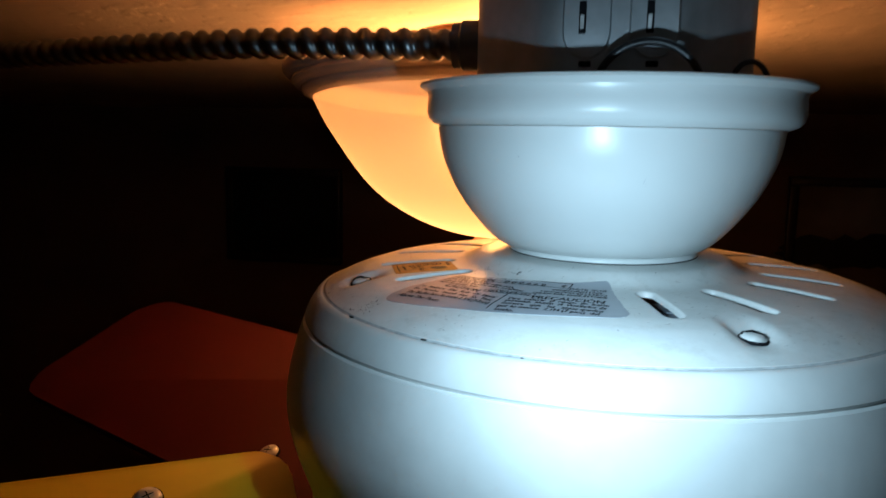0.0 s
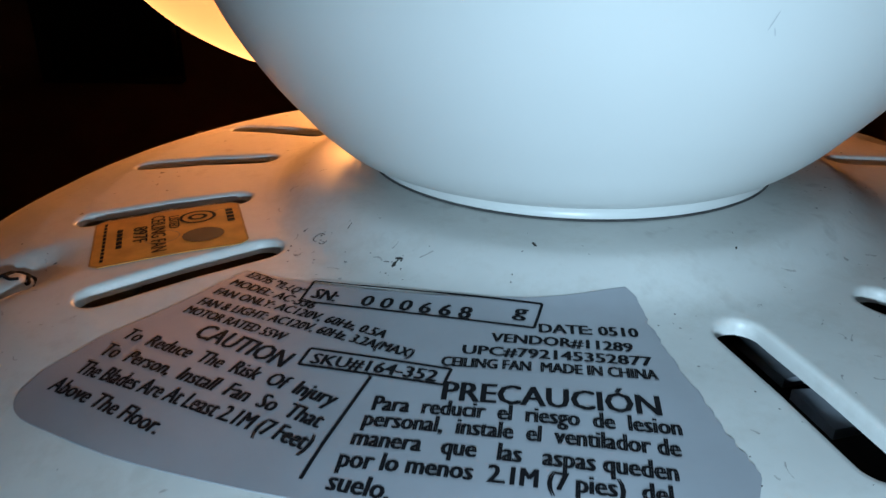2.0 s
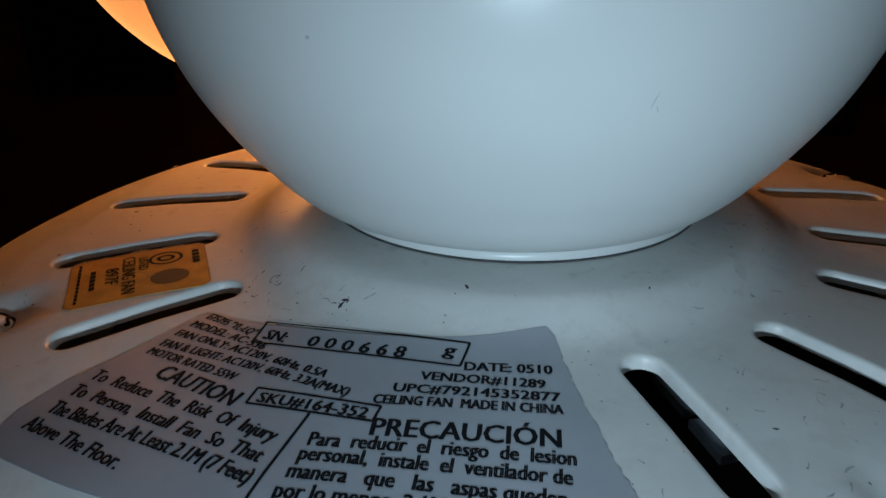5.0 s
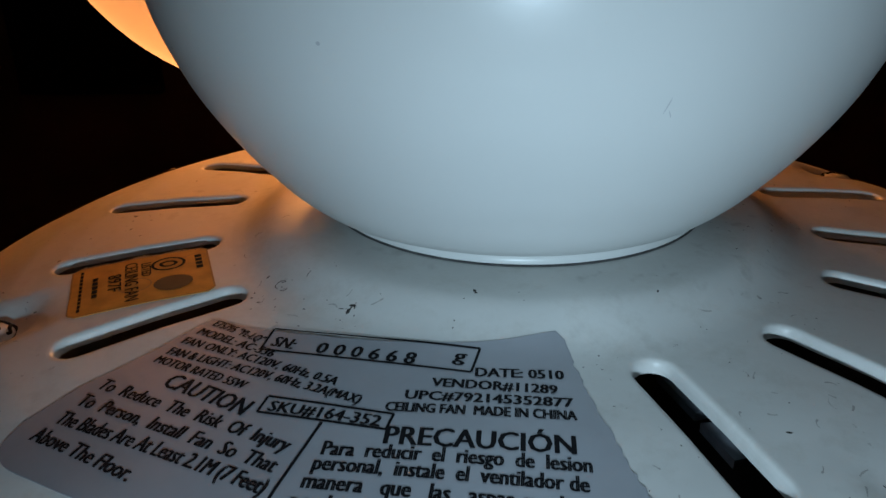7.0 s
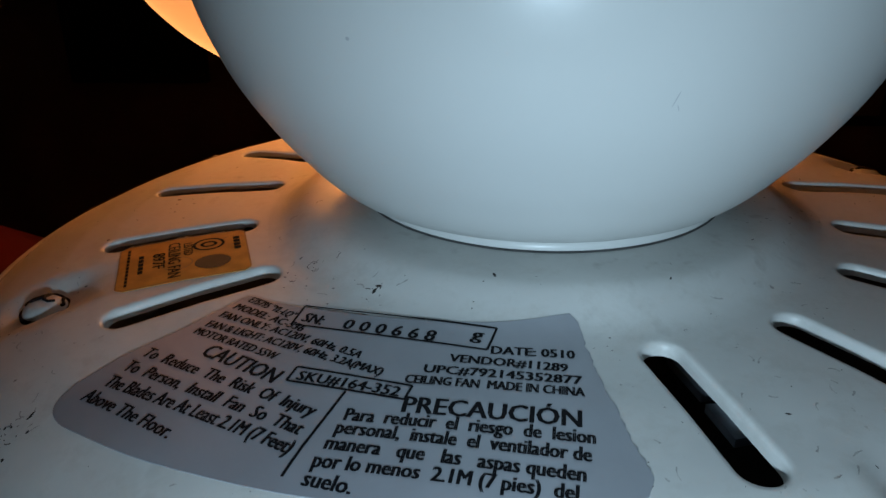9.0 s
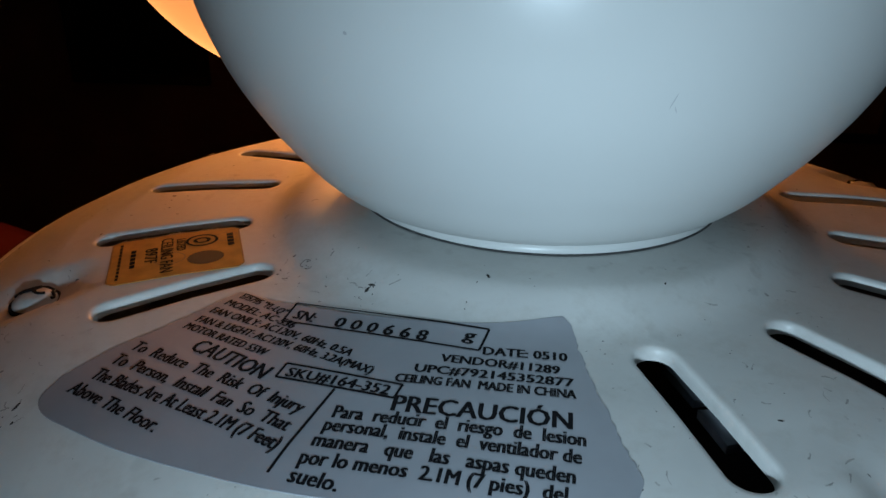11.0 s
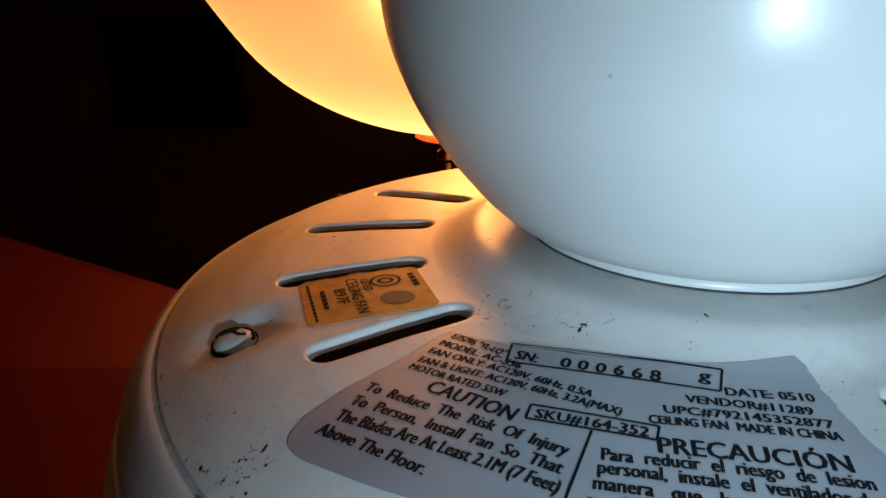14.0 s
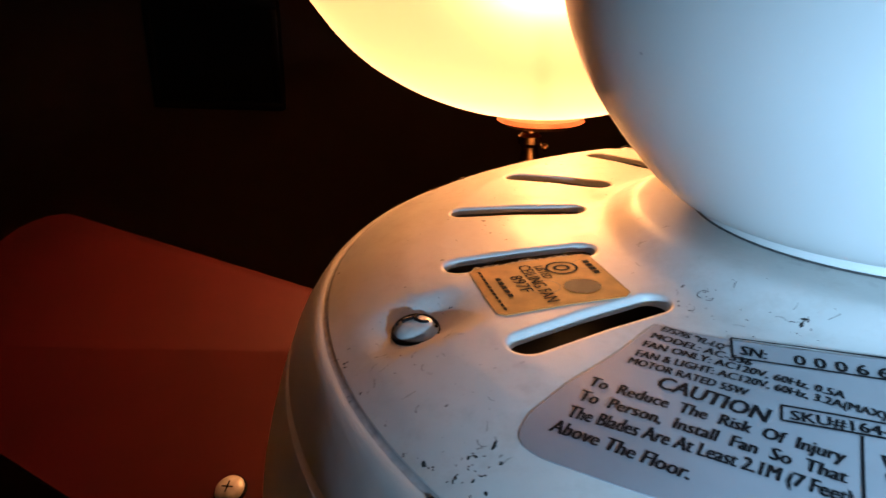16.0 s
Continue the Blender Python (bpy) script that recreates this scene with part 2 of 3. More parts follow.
def polar(angle, r):
    """x, y in mm; the angle in degrees runs from the camera's side towards +x."""
    return r * math.sin(radians(angle)), -r * math.cos(radians(angle))


def top_z(x, y):
    """Height of the housing's top in mm, with its dimples round the screws."""
    r = math.hypot(x, y)
    z = float(np.interp(r, [p[0] for p in TOP], [p[1] for p in TOP]))
    for a in SCREW_ANGLES:
        sx, sy = polar(a, SCREW_R - 1)
        ux, uy = polar(a, 1)
        along, across = (x - sx) * ux + (y - sy) * uy, (x - sx) * uy - (y - sy) * ux
        wide = 7.0 if along > 0 else 7.5
        z -= 2.9 * math.exp(-(along / wide) ** 2 - (across / 5.6) ** 4)
    return z


SLOTS = ((13.8, 15.0), (35.7, 36.9), (60.0, 60.4), (80.8, 80.6), (104.0, 101.8), (126, 126), (148.5, 148.5), (171, 171), (-166.5, -166.5),
         (-143, -142), (-119.8, -118.4), (-99.0, -96.0), (-75.8, -74.8), (-52.7, -53.6), (-30.0, -30.0), (-7.5, -7.5))
SLOT_IN, SLOT_OUT = 63.4, 85.8


def slot_line(k):
    """The two ends of a slot's centre line."""
    return np.array(polar(SLOTS[k][0], SLOT_IN)), np.array(polar(SLOTS[k][1], SLOT_OUT + (1.3 if 10 < k < 14 else 0)))


def off_slots(x, y, room):
    """Whether a point keeps that far from every slot's centre line."""
    p = np.array((x, y))
    for k in range(16):
        foot, head = slot_line(k)
        c = min(max((p - foot) @ (head - foot) / ((head - foot) @ (head - foot)), 0), 1)
        if np.linalg.norm(p - foot - c * (head - foot)) < room:
            return False
    return True


def housing_top():
    """The pressed top of the motor housing: sixteen sectors, each with a punched vent slot."""
    bm = bmesh.new()
    na, nr, r0, r1 = 16, 24, 57.4, 97.0
    rings = (3.4, 3.7, 4.3, 5.6, 7.6)

    def vert(x, y, drop=0.0):
        return bm.verts.new((x * MM, y * MM, (top_z(x, y) - drop) * MM))

    for k in range(16):
        mid, half, deep = 15 + 22.5 * k, 11.25, 1.0 if 5 < k < 13 else 1.35
        edge = [(mid - half + 2 * half * i / na, r0) for i in range(na)] + [(mid + half, r0 + (r1 - r0) * j / nr) for j in range(nr)]
        edge += [(mid + half - 2 * half * i / na, r1) for i in range(na)] + [(mid - half, r1 - (r1 - r0) * j / nr) for j in range(nr)]
        foot, head = slot_line(k)
        length = np.linalg.norm(head - foot)
        u = (head - foot) / length
        v = np.array((-u[1], u[0]))
        loops = [[] for _ in range(len(rings) + 9)]
        for a, r in edge:
            p = np.array(polar(a, r))
            along, across = (p - foot) @ u, (p - foot) @ v
            c = min(max(along, 0), length)
            d = np.array((along - c, across))
            far = np.linalg.norm(d)
            d /= far
            for i, (h, drop) in enumerate(((2.95, 1.5 * deep), (3.05, 0.95 * deep), (3.15, 0.35 * deep))):
                q = foot + (c + d[0] * h) * u + d[1] * h * v
                loops[i].append(vert(*q, drop))
            for i, h in enumerate(rings):
                h = min(h, 3.4 + (far - 3.4) * (i + 0.2) / len(rings))
                q = foot + (c + d[0] * h) * u + d[1] * h * v
                loops[i + 3].append(vert(*q, 0.15 if i == 0 else 0))
            for i in range(5):
                loops[len(rings) + 3 + i].append(vert(*(q + (p - q) * (i + 1) / 6)))
            loops[-1].append(vert(*p))
        for a, b in zip(loops, loops[1:]):
            for i in range(len(a)):
                j = (i + 1) % len(a)
                bm.faces.new((a[i], a[j], b[j], b[i]))

    def band(radii):
        grid = [[vert(*polar(15 - 11.25 + 360 * i / 256, r)) for i in range(256)] for r in radii]
        for a, b in zip(grid, grid[1:]):
            for i in range(256):
                bm.faces.new((a[i], a[(i + 1) % 256], b[(i + 1) % 256], b[i]))

    band((33, 38, 41, 44, 45.7, 47.4, 48.2, 49.0, 49.7, 50.4, 51.3, 52.2, 53.2, 54.2, 55.1, 56.0, 57.4))
    band((97, 99, 101.5, 104, 106, 108, 109.5, 111, 112, 112.6))
    bmesh.ops.remove_doubles(bm, verts=bm.verts, dist=2e-5)
    return bm


housing = part("motor_housing", housing_top(), HOUSING, fan, "white enamelled pressed steel housing with vent slots")
part("housing_skirt", revolve(bmesh.new(), [tuple(p) for p in SKIRT], 192), SKIRT_ENAMEL, fan, "bulging white enamelled skirt with two pressed bands")
# a greyer ring laid in the crease paints the shade of its valley
part("crease_shade", revolve(bmesh.new(), [(112.74, -14.55), (112.95, -14.85), (113.4, -15.05), (113.7, -15.09)], 192), CREASE_SHADE, fan, "grey ring that paints the shade in the crease of the shoulder")
part("motor", revolve(bmesh.new(), [(0, -15), (40, -15), (56, -17), (70, -20), (84, -25), (88, -32), (88, -80), (0, -82)], 64), MOTOR, fan, "motor under the slots, coloured near black for the shade inside")


def stator_plate(r_in, r_out, a0, a1, z, thick=1.4):
    """A stamped steel sector below the vent slots."""
    bm = bmesh.new()
    steps = 8
    rows = []
    for h in (0, -thick):
        inner = [(*polar(a0 + (a1 - a0) * k / steps, r_in + 0.8 * math.sin(math.pi * k / steps)), z + h) for k in range(steps + 1)]
        outer = [(*polar(a0 + (a1 - a0) * k / steps, r_out), z + h - 0.6) for k in range(steps + 1)]
        rows.append([bm.verts.new(Vector(p) * MM) for p in inner + outer[::-1]])
    bm.faces.new(rows[0]), bm.faces.new(rows[1][::-1])
    for k in range(len(rows[0])):
        q = (k + 1) % len(rows[0])
        bm.faces.new((rows[0][k], rows[1][k], rows[1][q], rows[0][q]))
    return bm


for spans in ((56.5, 66.4, 18.2, 28.0, -9.6), (68.6, 76.0, 17.6, 27.0, -10.2)):
    part("stator_plate", stator_plate(*spans), STATOR, fan, "dull steel motor plate under a slot")

CANOPY_LINE = smooth_line([(35.4, 2.6), (37.6, 2.5), (41.6, 4.0), (46.4, 8.0), (50.0, 12.0), (53.4, 16), (56.3, 20), (58.9, 24), (61.1, 28), (62.9, 32),
                           (64.5, 36), (65.7, 40), (66.5, 44), (67.0, 48), (67.2, 49.4)], 3)
RIM_LINE = [(67.2, 49.6), (68.0, 50.0), (70.4, 50.9), (72.0, 52.6), (72.7, 55.0), (72.5, 58.5), (72.3, 61.0), (72.8, 62.8), (74.4, 63.8), (75.6, 64.8), (75.4, 65.8), (73.6, 66.2), (70.0, 65.6), (66, 62), (64.5, 50)]
canopy = part("canopy", revolve(bmesh.new(), [tuple(p) for p in CANOPY_LINE] + [(64.6, 49.0)], 160, centre=(-0.9, 0)), CANOPY, fan, "white enamelled bowl-shaped canopy")
part("rolled_rim", revolve(bmesh.new(), RIM_LINE, 160), CANOPY, canopy)
part("neck_ring", revolve(bmesh.new(), [(33, 0.58), (37.1, 0.58), (37.7, 0.75), (37.8, 1.2), (37.4, 2.2), (36.8, 2.6), (33, 2.6)], 128), CANOPY, canopy, "thin white ring at the canopy's foot")


# solid dark ring in place of the shade in the gap below the neck
part("neck_seam", revolve(bmesh.new(), [(36.5, 0.36), (37.85, 0.36), (37.7, 0.52), (37, 0.6)], 128), SEAM, canopy, "dark ring painted as the shaded gap under the neck ring")


def cross_marks(radius, height, m):
    bm = bmesh.new()
    for a in (20, 110):
        r = bmesh.ops.create_cube(bm, size=1, matrix=Matrix.Rotation(radians(a), 4, "Z") @ Matrix.Translation((0, 0, height * 0.93 * MM)) @ Matrix.Diagonal((radius * 0.8 * MM, radius * 0.09 * MM, height * 0.22 * MM, 1)))
    bm.transform(m)
    return bm


def cracked_paint(radius, height, m, facing):
    """Paint broken open round a screw head: a long arc and a forked split."""
    def dome(q, ang):
        return (q * radius * math.cos(radians(ang)), q * radius * math.sin(radians(ang)), height * (1.06 - 0.50 * q ** 3))
    bm = bmesh.new()
    arc = [dome(0.86 + 0.05 * math.sin(1.7 * k), facing - 95 + 11 * k) for k in range(18)]
    fork = [dome(q, facing + bend) for q, bend in ((0.84, 8), (0.6, 2), (0.35, 14), (0.12, -6))]
    for line, thick in ((arc, 0.30), (fork, 0.38), ([dome(0.35, facing + 14), dome(0.42, facing + 70), dome(0.62, facing + 88)], 0.32), ([dome(0.12, facing - 6), dome(0.30, facing - 95), dome(0.55, facing - 80)], 0.28)):
        tube(bm, smooth_line(line, 3), thick, 6)
    bm.transform(m)
    return bm


def add_screw(parent, m, radius, height, mat, label, facing=None):
    bm = bmesh.new()
    revolve(bm, [(radius, -0.4), (radius, height * 0.35), (radius * 0.93, height * 0.62), (radius * 0.7, height * 0.88), (radius * 0.4, height), (0, height)], 28)
    bm.transform(m)
    s = part("screw", bm, mat, parent, label)
    if facing is None:
        part("cross_recess", cross_marks(radius, height, m), INK, s, smooth=False)
    else:
        part("paint_crack", cracked_paint(radius, height, m, facing), INK, s)
    # black ring: the shade in the gap round the head, and cracked paint
    ring = revolve(bmesh.new(), [(radius - 0.3, 0.8), (radius + 0.05, 1.2), (radius + 0.45, 1.15), (radius + 0.55, 0.5), (radius + 0.55, -0.8)], 28)
    ring.transform(m)
    part("head_shade_ring", ring, INK, s)
    return s


for a in SCREW_ANGLES:
    x, y = polar(a, SCREW_R)
    add_screw(fan, pose(x * MM, y * MM, (top_z(x, y) - 0.1) * MM, 0, 0, a) @ pose(0, 0, 0, 6, 0, 35), 3.9, 2.7, PAINTED_SCREW, "white-painted screw with cracked paint", 55 - a)


# marks on the canopy: two specks and a short scratch
def canopy_mark(angle, z, half_w, half_h, lean):
    bm = bmesh.new()
    line = np.array(CANOPY_LINE)
    pts = []
    for k in range(10):
        q = 2 * math.pi * k / 10
        da, dz = half_w * math.cos(q), half_h * math.sin(q)
        zz = z + dz
        r = float(np.interp(zz, line[:, 1], line[:, 0])) + 0.06
        x, y = polar(angle + math.degrees((da + lean * dz) / r), r)
        pts.append(bm.verts.new(((x - 0.9) * MM, y * MM, zz * MM)))
    bm.faces.new(pts)
    return part("scuff", bm, DIRT_MARK, canopy)


DIRT_MARK = speckled("scuff_mark", (0.58, 0.59, 0.60), 0.6, 0.0, 300, 0.8)
canopy_mark(-25.2, 39.1, 0.3, 0.27, 0)
canopy_mark(-58.1, 35.0, 0.3, 0.28, 0)
canopy_mark(12.3, 32.2, 0.09, 1.1, 0.25)
canopy_mark(12.9, 31.0, 0.08, 0.5, -0.5)

# blades: a radial line at BLADE_Z, pitched about that line
BLADE_Z, PITCH = -120.5, -23


def blade(colour, angle, screw_v, word):
    bm = bmesh.new()
    lo, hi, r_in, r_out = -64, 60, 121, 432
    outline = []
    for cx, cy, rad, start in ((r_out - 28, hi - 28, 28, 0), (r_in + 16, hi - 16, 16, 90), (r_in + 16, lo + 16, 16, 180), (r_out - 28, lo + 28, 28, 270)):
        outline += [(cx + rad * math.cos(radians(start + q)), cy + rad * math.sin(radians(start + q))) for q in range(0, 91, 10)]
    top = [bm.verts.new((u * MM, v * MM, 0.003)) for u, v in outline]
    low = [bm.verts.new((u * MM, v * MM, -0.003)) for u, v in outline]
    bm.faces.new(top), bm.faces.new(low[::-1])
    for i in range(len(top)):
        j = (i + 1) % len(top)
        bm.faces.new((top[i], low[i], low[j], top[j]))
    bmesh.ops.bevel(bm, geom=[e for e in bm.edges if abs(e.verts[0].co.z - e.verts[1].co.z) < 1e-6], offset=0.0008, segments=2, affect="EDGES", profile=0.5)
    m = pose(0, 0, BLADE_Z * MM, 0, 0, angle - 90) @ pose(0, 0, 0, PITCH, 0, 0)
    bm.transform(m)
    b = part("blade", bm, colour, fan, word + " painted fan blade")
    add_screw(b, m @ pose(178.5 * MM, screw_v * MM, 0.003), 5.6, 3.4, SCREW, "bare metal cross-head blade screw")
    iron = bmesh.new()
    box(iron, (0.080, -0.020, -0.010), (0.200, 0.020, -0.0035), 0.001)
    iron.transform(m)
    part("blade_iron", iron, HOUSING, fan)


blade(RED, -115.8, 30.6, "red")
blade(YELLOW, -57.2, -44.7, "yellow")


# ---- stickers on the housing ----
def skin(x, y, lift):
    return Vector((x * MM, y * MM, (top_z(x, y) + lift) * MM))


def sheet(outline, lift, rings=10):
    """A thin sheet lying on the housing inside a star-shaped outline in mm."""
    bm = bmesh.new()
    c = np.mean(np.array(outline), axis=0)
    loops = [[bm.verts.new(skin(*(c + (np.array(p) - c) * (k / rings)), lift)) for p in outline] for k in range(1, rings + 1)]
    loops.append([bm.verts.new(skin(*p, -0.05)) for p in outline])
    hub = bm.verts.new(skin(*c, lift))
    n = len(outline)
    for i in range(n):
        j = (i + 1) % n
        bm.faces.new((hub, loops[0][i], loops[0][j]))
        for a, b in zip(loops, loops[1:]):
            bm.faces.new((a[i], b[i], b[j], a[j]))
    return bm


def strip(bm, a, b, width, lift):
    """A printed line from a to b."""
    a, b = np.array(a, float), np.array(b, float)
    d = b - a
    n = max(2, int(np.linalg.norm(d) / 2))
    side = np.array((-d[1], d[0])) / np.linalg.norm(d) * width / 2
    rows = [(bm.verts.new(skin(*(a + d * k / n + side), lift)), bm.verts.new(skin(*(a + d * k / n - side), lift))) for k in range(n + 1)]
    for p, q in zip(rows, rows[1:]):
        bm.faces.new((p[0], p[1], q[1], q[0]))
    return bm


def print_line(text, x0, y0, x1, y1, height, lift, parent, bold=0.0, ink=INK):
    """One line of print from (x0, y0) to (x1, y1), its capitals that high, in mm."""
    curve = bpy.data.curves.new("print", "FONT")
    curve.body, curve.resolution_u = text, 2
    ob = bpy.data.objects.new("print", curve)
    scene.collection.objects.link(ob)
    bpy.context.view_layer.update()
    me = bpy.data.meshes.new_from_object(ob.evaluated_get(bpy.context.evaluated_depsgraph_get()))
    bpy.data.objects.remove(ob)
    co = np.array([v.co[:] for v in me.vertices])
    lo, hi = co[:, 0].min(), co[:, 0].max()
    u = np.array((x1 - x0, y1 - y0))
    up = np.array((-u[1], u[0])) / np.linalg.norm(u)
    flat = [np.array((x0, y0)) + u * ((v.co.x - lo) / (hi - lo)) + up * (v.co.y / 0.70 * height) for v in me.vertices]
    faces = [tuple(f.vertices) for f in me.polygons]
    me.clear_geometry()
    weight = u / np.linalg.norm(u) * bold
    verts = [skin(*(p + k * weight), lift + 0.004 * k) for k in (-1, 1) for p in flat]
    me.from_pydata(verts, [], faces + [tuple(i + len(flat) for i in f) for f in faces])
    me.materials.clear()
    me.materials.append(ink)
    out = new("printed_line", me)
    out.parent = parent
    return out


EDGE_RNG = random.Random(5)
EDGE = smooth_line([(-50.5, -46.0), (-41, -49.8), (-22, -54.0), (-8, -55.0), (2.2, -53.6)], 5)
EDGE += [q + np.array((EDGE_RNG.uniform(-0.28, 0.2), 0)) for q in smooth_line([(3.4, -55.0), (5.0, -65.5), (7.6, -79.0), (9.4, -86.4)], 12)]
EDGE += smooth_line([(8.2, -88.9), (3.5, -90.8), (-16, -91.4), (-34, -89.4), (-52, -84.0), (-64.5, -78.0), (-69.2, -75.0), (-70.8, -72.0), (-69.4, -68.4)], 4)
EDGE += smooth_line([(-64.6, -63.0), (-57.5, -55.4), (-52.0, -48.0)], 3)
label = thing("rating_label", pose(0, 0, Z0), "grey silver warning label printed in black on the housing", "label")
part("label_sheet", sheet(EDGE, 0.15, 12), FOIL, label)
PRINT = [
    ('E75795 "YL-LQ"', -50.1, -48.1, -41.5, -53.4, 1.7),
    ('MODEL: AC-536', -51.9, -50.4, -39.0, -57.4, 1.8),
    ('FAN ONLY: AC120V, 60Hz, 0.5A', -53.4, -53.0, -28.8, -64.4, 1.8),
    ('FAN & LIGHT: AC120V, 60Hz, 3.2A(MAX)', -54.7, -55.7, -25.2, -68.5, 1.8),
    ('MOTOR RATED 55W', -55.9, -57.6, -41.2, -64.9, 1.7),
    ('CAUTION', -52.7, -63.4, -40.1, -70.3, 3.0),
    ('To  Reduce  The  Risk  Of  Injury', -61.8, -63.3, -33.0, -77.2, 2.3),
    ('To  Person,  Install  Fan  So  That', -63.3, -66.5, -33.9, -80.6, 2.3),
    ('The Blades Are At Least 2.1M (7 Feet)', -64.8, -69.6, -34.4, -83.9, 2.3),
    ('Above The Floor.', -67.0, -72.0, -51.0, -80.7, 2.2),
    ('SN:', -39.7, -54.3, -36.4, -55.4, 2.6),
    ('0 0 0 6 6 8', -32.8, -56.4, -18.4, -59.7, 2.7),
    ('g', -12.8, -59.0, -11.2, -59.4, 2.7),
    ('SKU#164-352', -36.8, -69.5, -22.1, -73.0, 2.0),
    ('DATE: 0510', -9.7, -62.7, 2.2, -63.4, 2.0),
    ('VENDOR#11289', -15.7, -64.8, 0.9, -66.6, 1.9),
    ('UPC#792145352877', -19.1, -67.5, 2.6, -69.4, 1.9),
    ('CEILING FAN  MADE IN CHINA', -21.5, -70.0, 2.7, -72.0, 1.9),
    ('PRECAUCI\u00d3N', -21.2, -76.1, 1.7, -78.1, 3.2),
    ('Para  reducir  el  riesgo  de  lesion', -28.5, -77.8, 3.1, -81.0, 2.4),
    ('personal,  instale  el  ventilador de', -29.2, -80.2, 2.3, -84.0, 2.4),
    ('manera   que   las   aspas queden', -30.0, -83.0, 1.3, -87.2, 2.4),
    ('por lo menos  2.1M (7 pies)  del', -30.9, -85.9, 0.2, -90.0, 2.3),
    ('suelo.', -31.6, -88.5, -25.7, -89.8, 2.2),
]
for row in PRINT:
    print_line(*row, 0.24, label, 0.055 + 0.024 * row[5], INK)
for name, corners in (("serial_box", ((-40.0, -49.6), (-8.9, -56.5), (-10.3, -61.7), (-40.9, -55.2))), ("stock_box", ((-37.2, -66.6), (-20.3, -70.7), (-21.1, -73.6), (-38.0, -69.7)))):
    bm = bmesh.new()
    for a, b in zip(corners, corners[1:] + corners[:1]):
        strip(bm, a, b, 0.38, 0.24)
    part(name, bm, INK, label)
part("column_rule", strip(bmesh.new(), (-29.3, -72.1), (-34.2, -87.2), 0.4, 0.24), INK, label)

# the small gold approval sticker
sticker = thing("approval_sticker", pose(0, 0, Z0), "small gold paper sticker between two vent slots", "sticker")
SA, SB, SC = np.array((-82.3, -25.8)), np.array((-60.2, -17.8)), np.array((-75.2, -43.8))


def on_sticker(s, t):
    """s runs inwards along the slots, t across them, both 0 to 1."""
    return tuple(SA + (SB - SA) * s + (SC - SA) * t)


ROUND = [(0.05, 0), (0.5, 0), (0.95, 0), (1, 0.06), (1, 0.5), (1, 0.94), (0.95, 1), (0.5, 1), (0.05, 1), (0, 0.94), (0, 0.5), (0, 0.06)]
part("sticker_sheet", sheet([on_sticker(*q) for q in ROUND], 0.15, 8), GOLD, sticker)


def dot(cx, cy, rx, ry, lift, hole=0.0):
    bm = bmesh.new()
    out = [bm.verts.new(skin(*on_sticker(cx + rx * math.cos(a), cy + ry * math.sin(a)), lift)) for a in np.linspace(0, 2 * math.pi, 33)[:-1]]
    if hole:
        ins = [bm.verts.new(skin(*on_sticker(cx + rx * hole * math.cos(a), cy + ry * hole * math.sin(a)), lift)) for a in np.linspace(0, 2 * math.pi, 33)[:-1]]
        for i in range(32):
            bm.faces.new((out[i], out[(i + 1) % 32], ins[(i + 1) % 32], ins[i]))
    else:
        bm.faces.new(out)
    return bm


bm = bmesh.new()
for a, b in zip(ROUND, ROUND[1:] + ROUND[:1]):
    strip(bm, on_sticker(*a), on_sticker(*b), 0.3, 0.2)
part("printed_border", bm, BORDER, sticker, "thin brown printed border")
part("printed_disc", dot(0.72, 0.70, 0.14, 0.155, 0.24), PATCH, sticker, "grey printed disc")
part("printed_ring", dot(0.70, 0.26, 0.13, 0.15, 0.24, 0.82), INK, sticker, "black printed oval ring")
part("printed_mark", dot(0.70, 0.26, 0.07, 0.07, 0.24, 0.6), INK, sticker)
for text, s, a, b, h in (("LISTED", 0.55, 0.16, 0.46, 1.7), ("CEILING FAN", 0.43, 0.10, 0.92, 2.3), ("897F", 0.31, 0.30, 0.66, 2.3)):
    print_line(text, *on_sticker(s - 0.05, a), *on_sticker(s - 0.05, b), h, 0.24, sticker, 0.07)
for s, a, b, w, runs in ((0.17, 0.28, 0.72, 0.9, 5), (0.07, 0.08, 0.94, 0.5, 11), (0.925, 0.16, 0.50, 1.2, 4)):
    for k in range(runs):
        part("printed_bar", strip(bmesh.new(), on_sticker(s, a + (b - a) * k / runs), on_sticker(s, a + (b - a) * (k + 0.8) / runs), w, 0.24), INK, sticker)
for cx, cy, r in ((0.45, 0.62, 0.12), (0.90, 0.24, 0.10)):
    part("pressed_ring", dot(cx, cy, r, r * 1.15, 0.22, 0.93), BORDER, sticker, "faint pressed ring in the paper")


def torn_edge():
    """The ragged upper edge of the sticker, hanging over the slot beside it."""
    rng = random.Random(23)
    pale, dark = bmesh.new(), bmesh.new()
    reach = [(0.06 + 0.86 * k / 44, -0.035 - 0.05 * rng.random() ** 2 - 0.035 * math.sin(0.21 * k) ** 2) for k in range(45)]
    for (s0, t0), (s1, t1) in zip(reach, reach[1:]):
        pale.faces.new([pale.verts.new(skin(*on_sticker(*q), lift)) for q, lift in (((s0, 0.02), 0.12), ((s1, 0.02), 0.12), ((s1, t1), -0.1), ((s0, t0), -0.1))])
        # broken dark outline along the torn edge
        if rng.random() < 0.75:
            strip(dark, on_sticker(s0, t0 + 0.045), on_sticker(s1, t1 + 0.045), rng.uniform(0.15, 0.45), 0.16)
    part("torn_edge", pale, FLAKE, sticker, "ragged grey torn paper edge")
    part("edge_outline", dark, INK, sticker)


torn_edge()

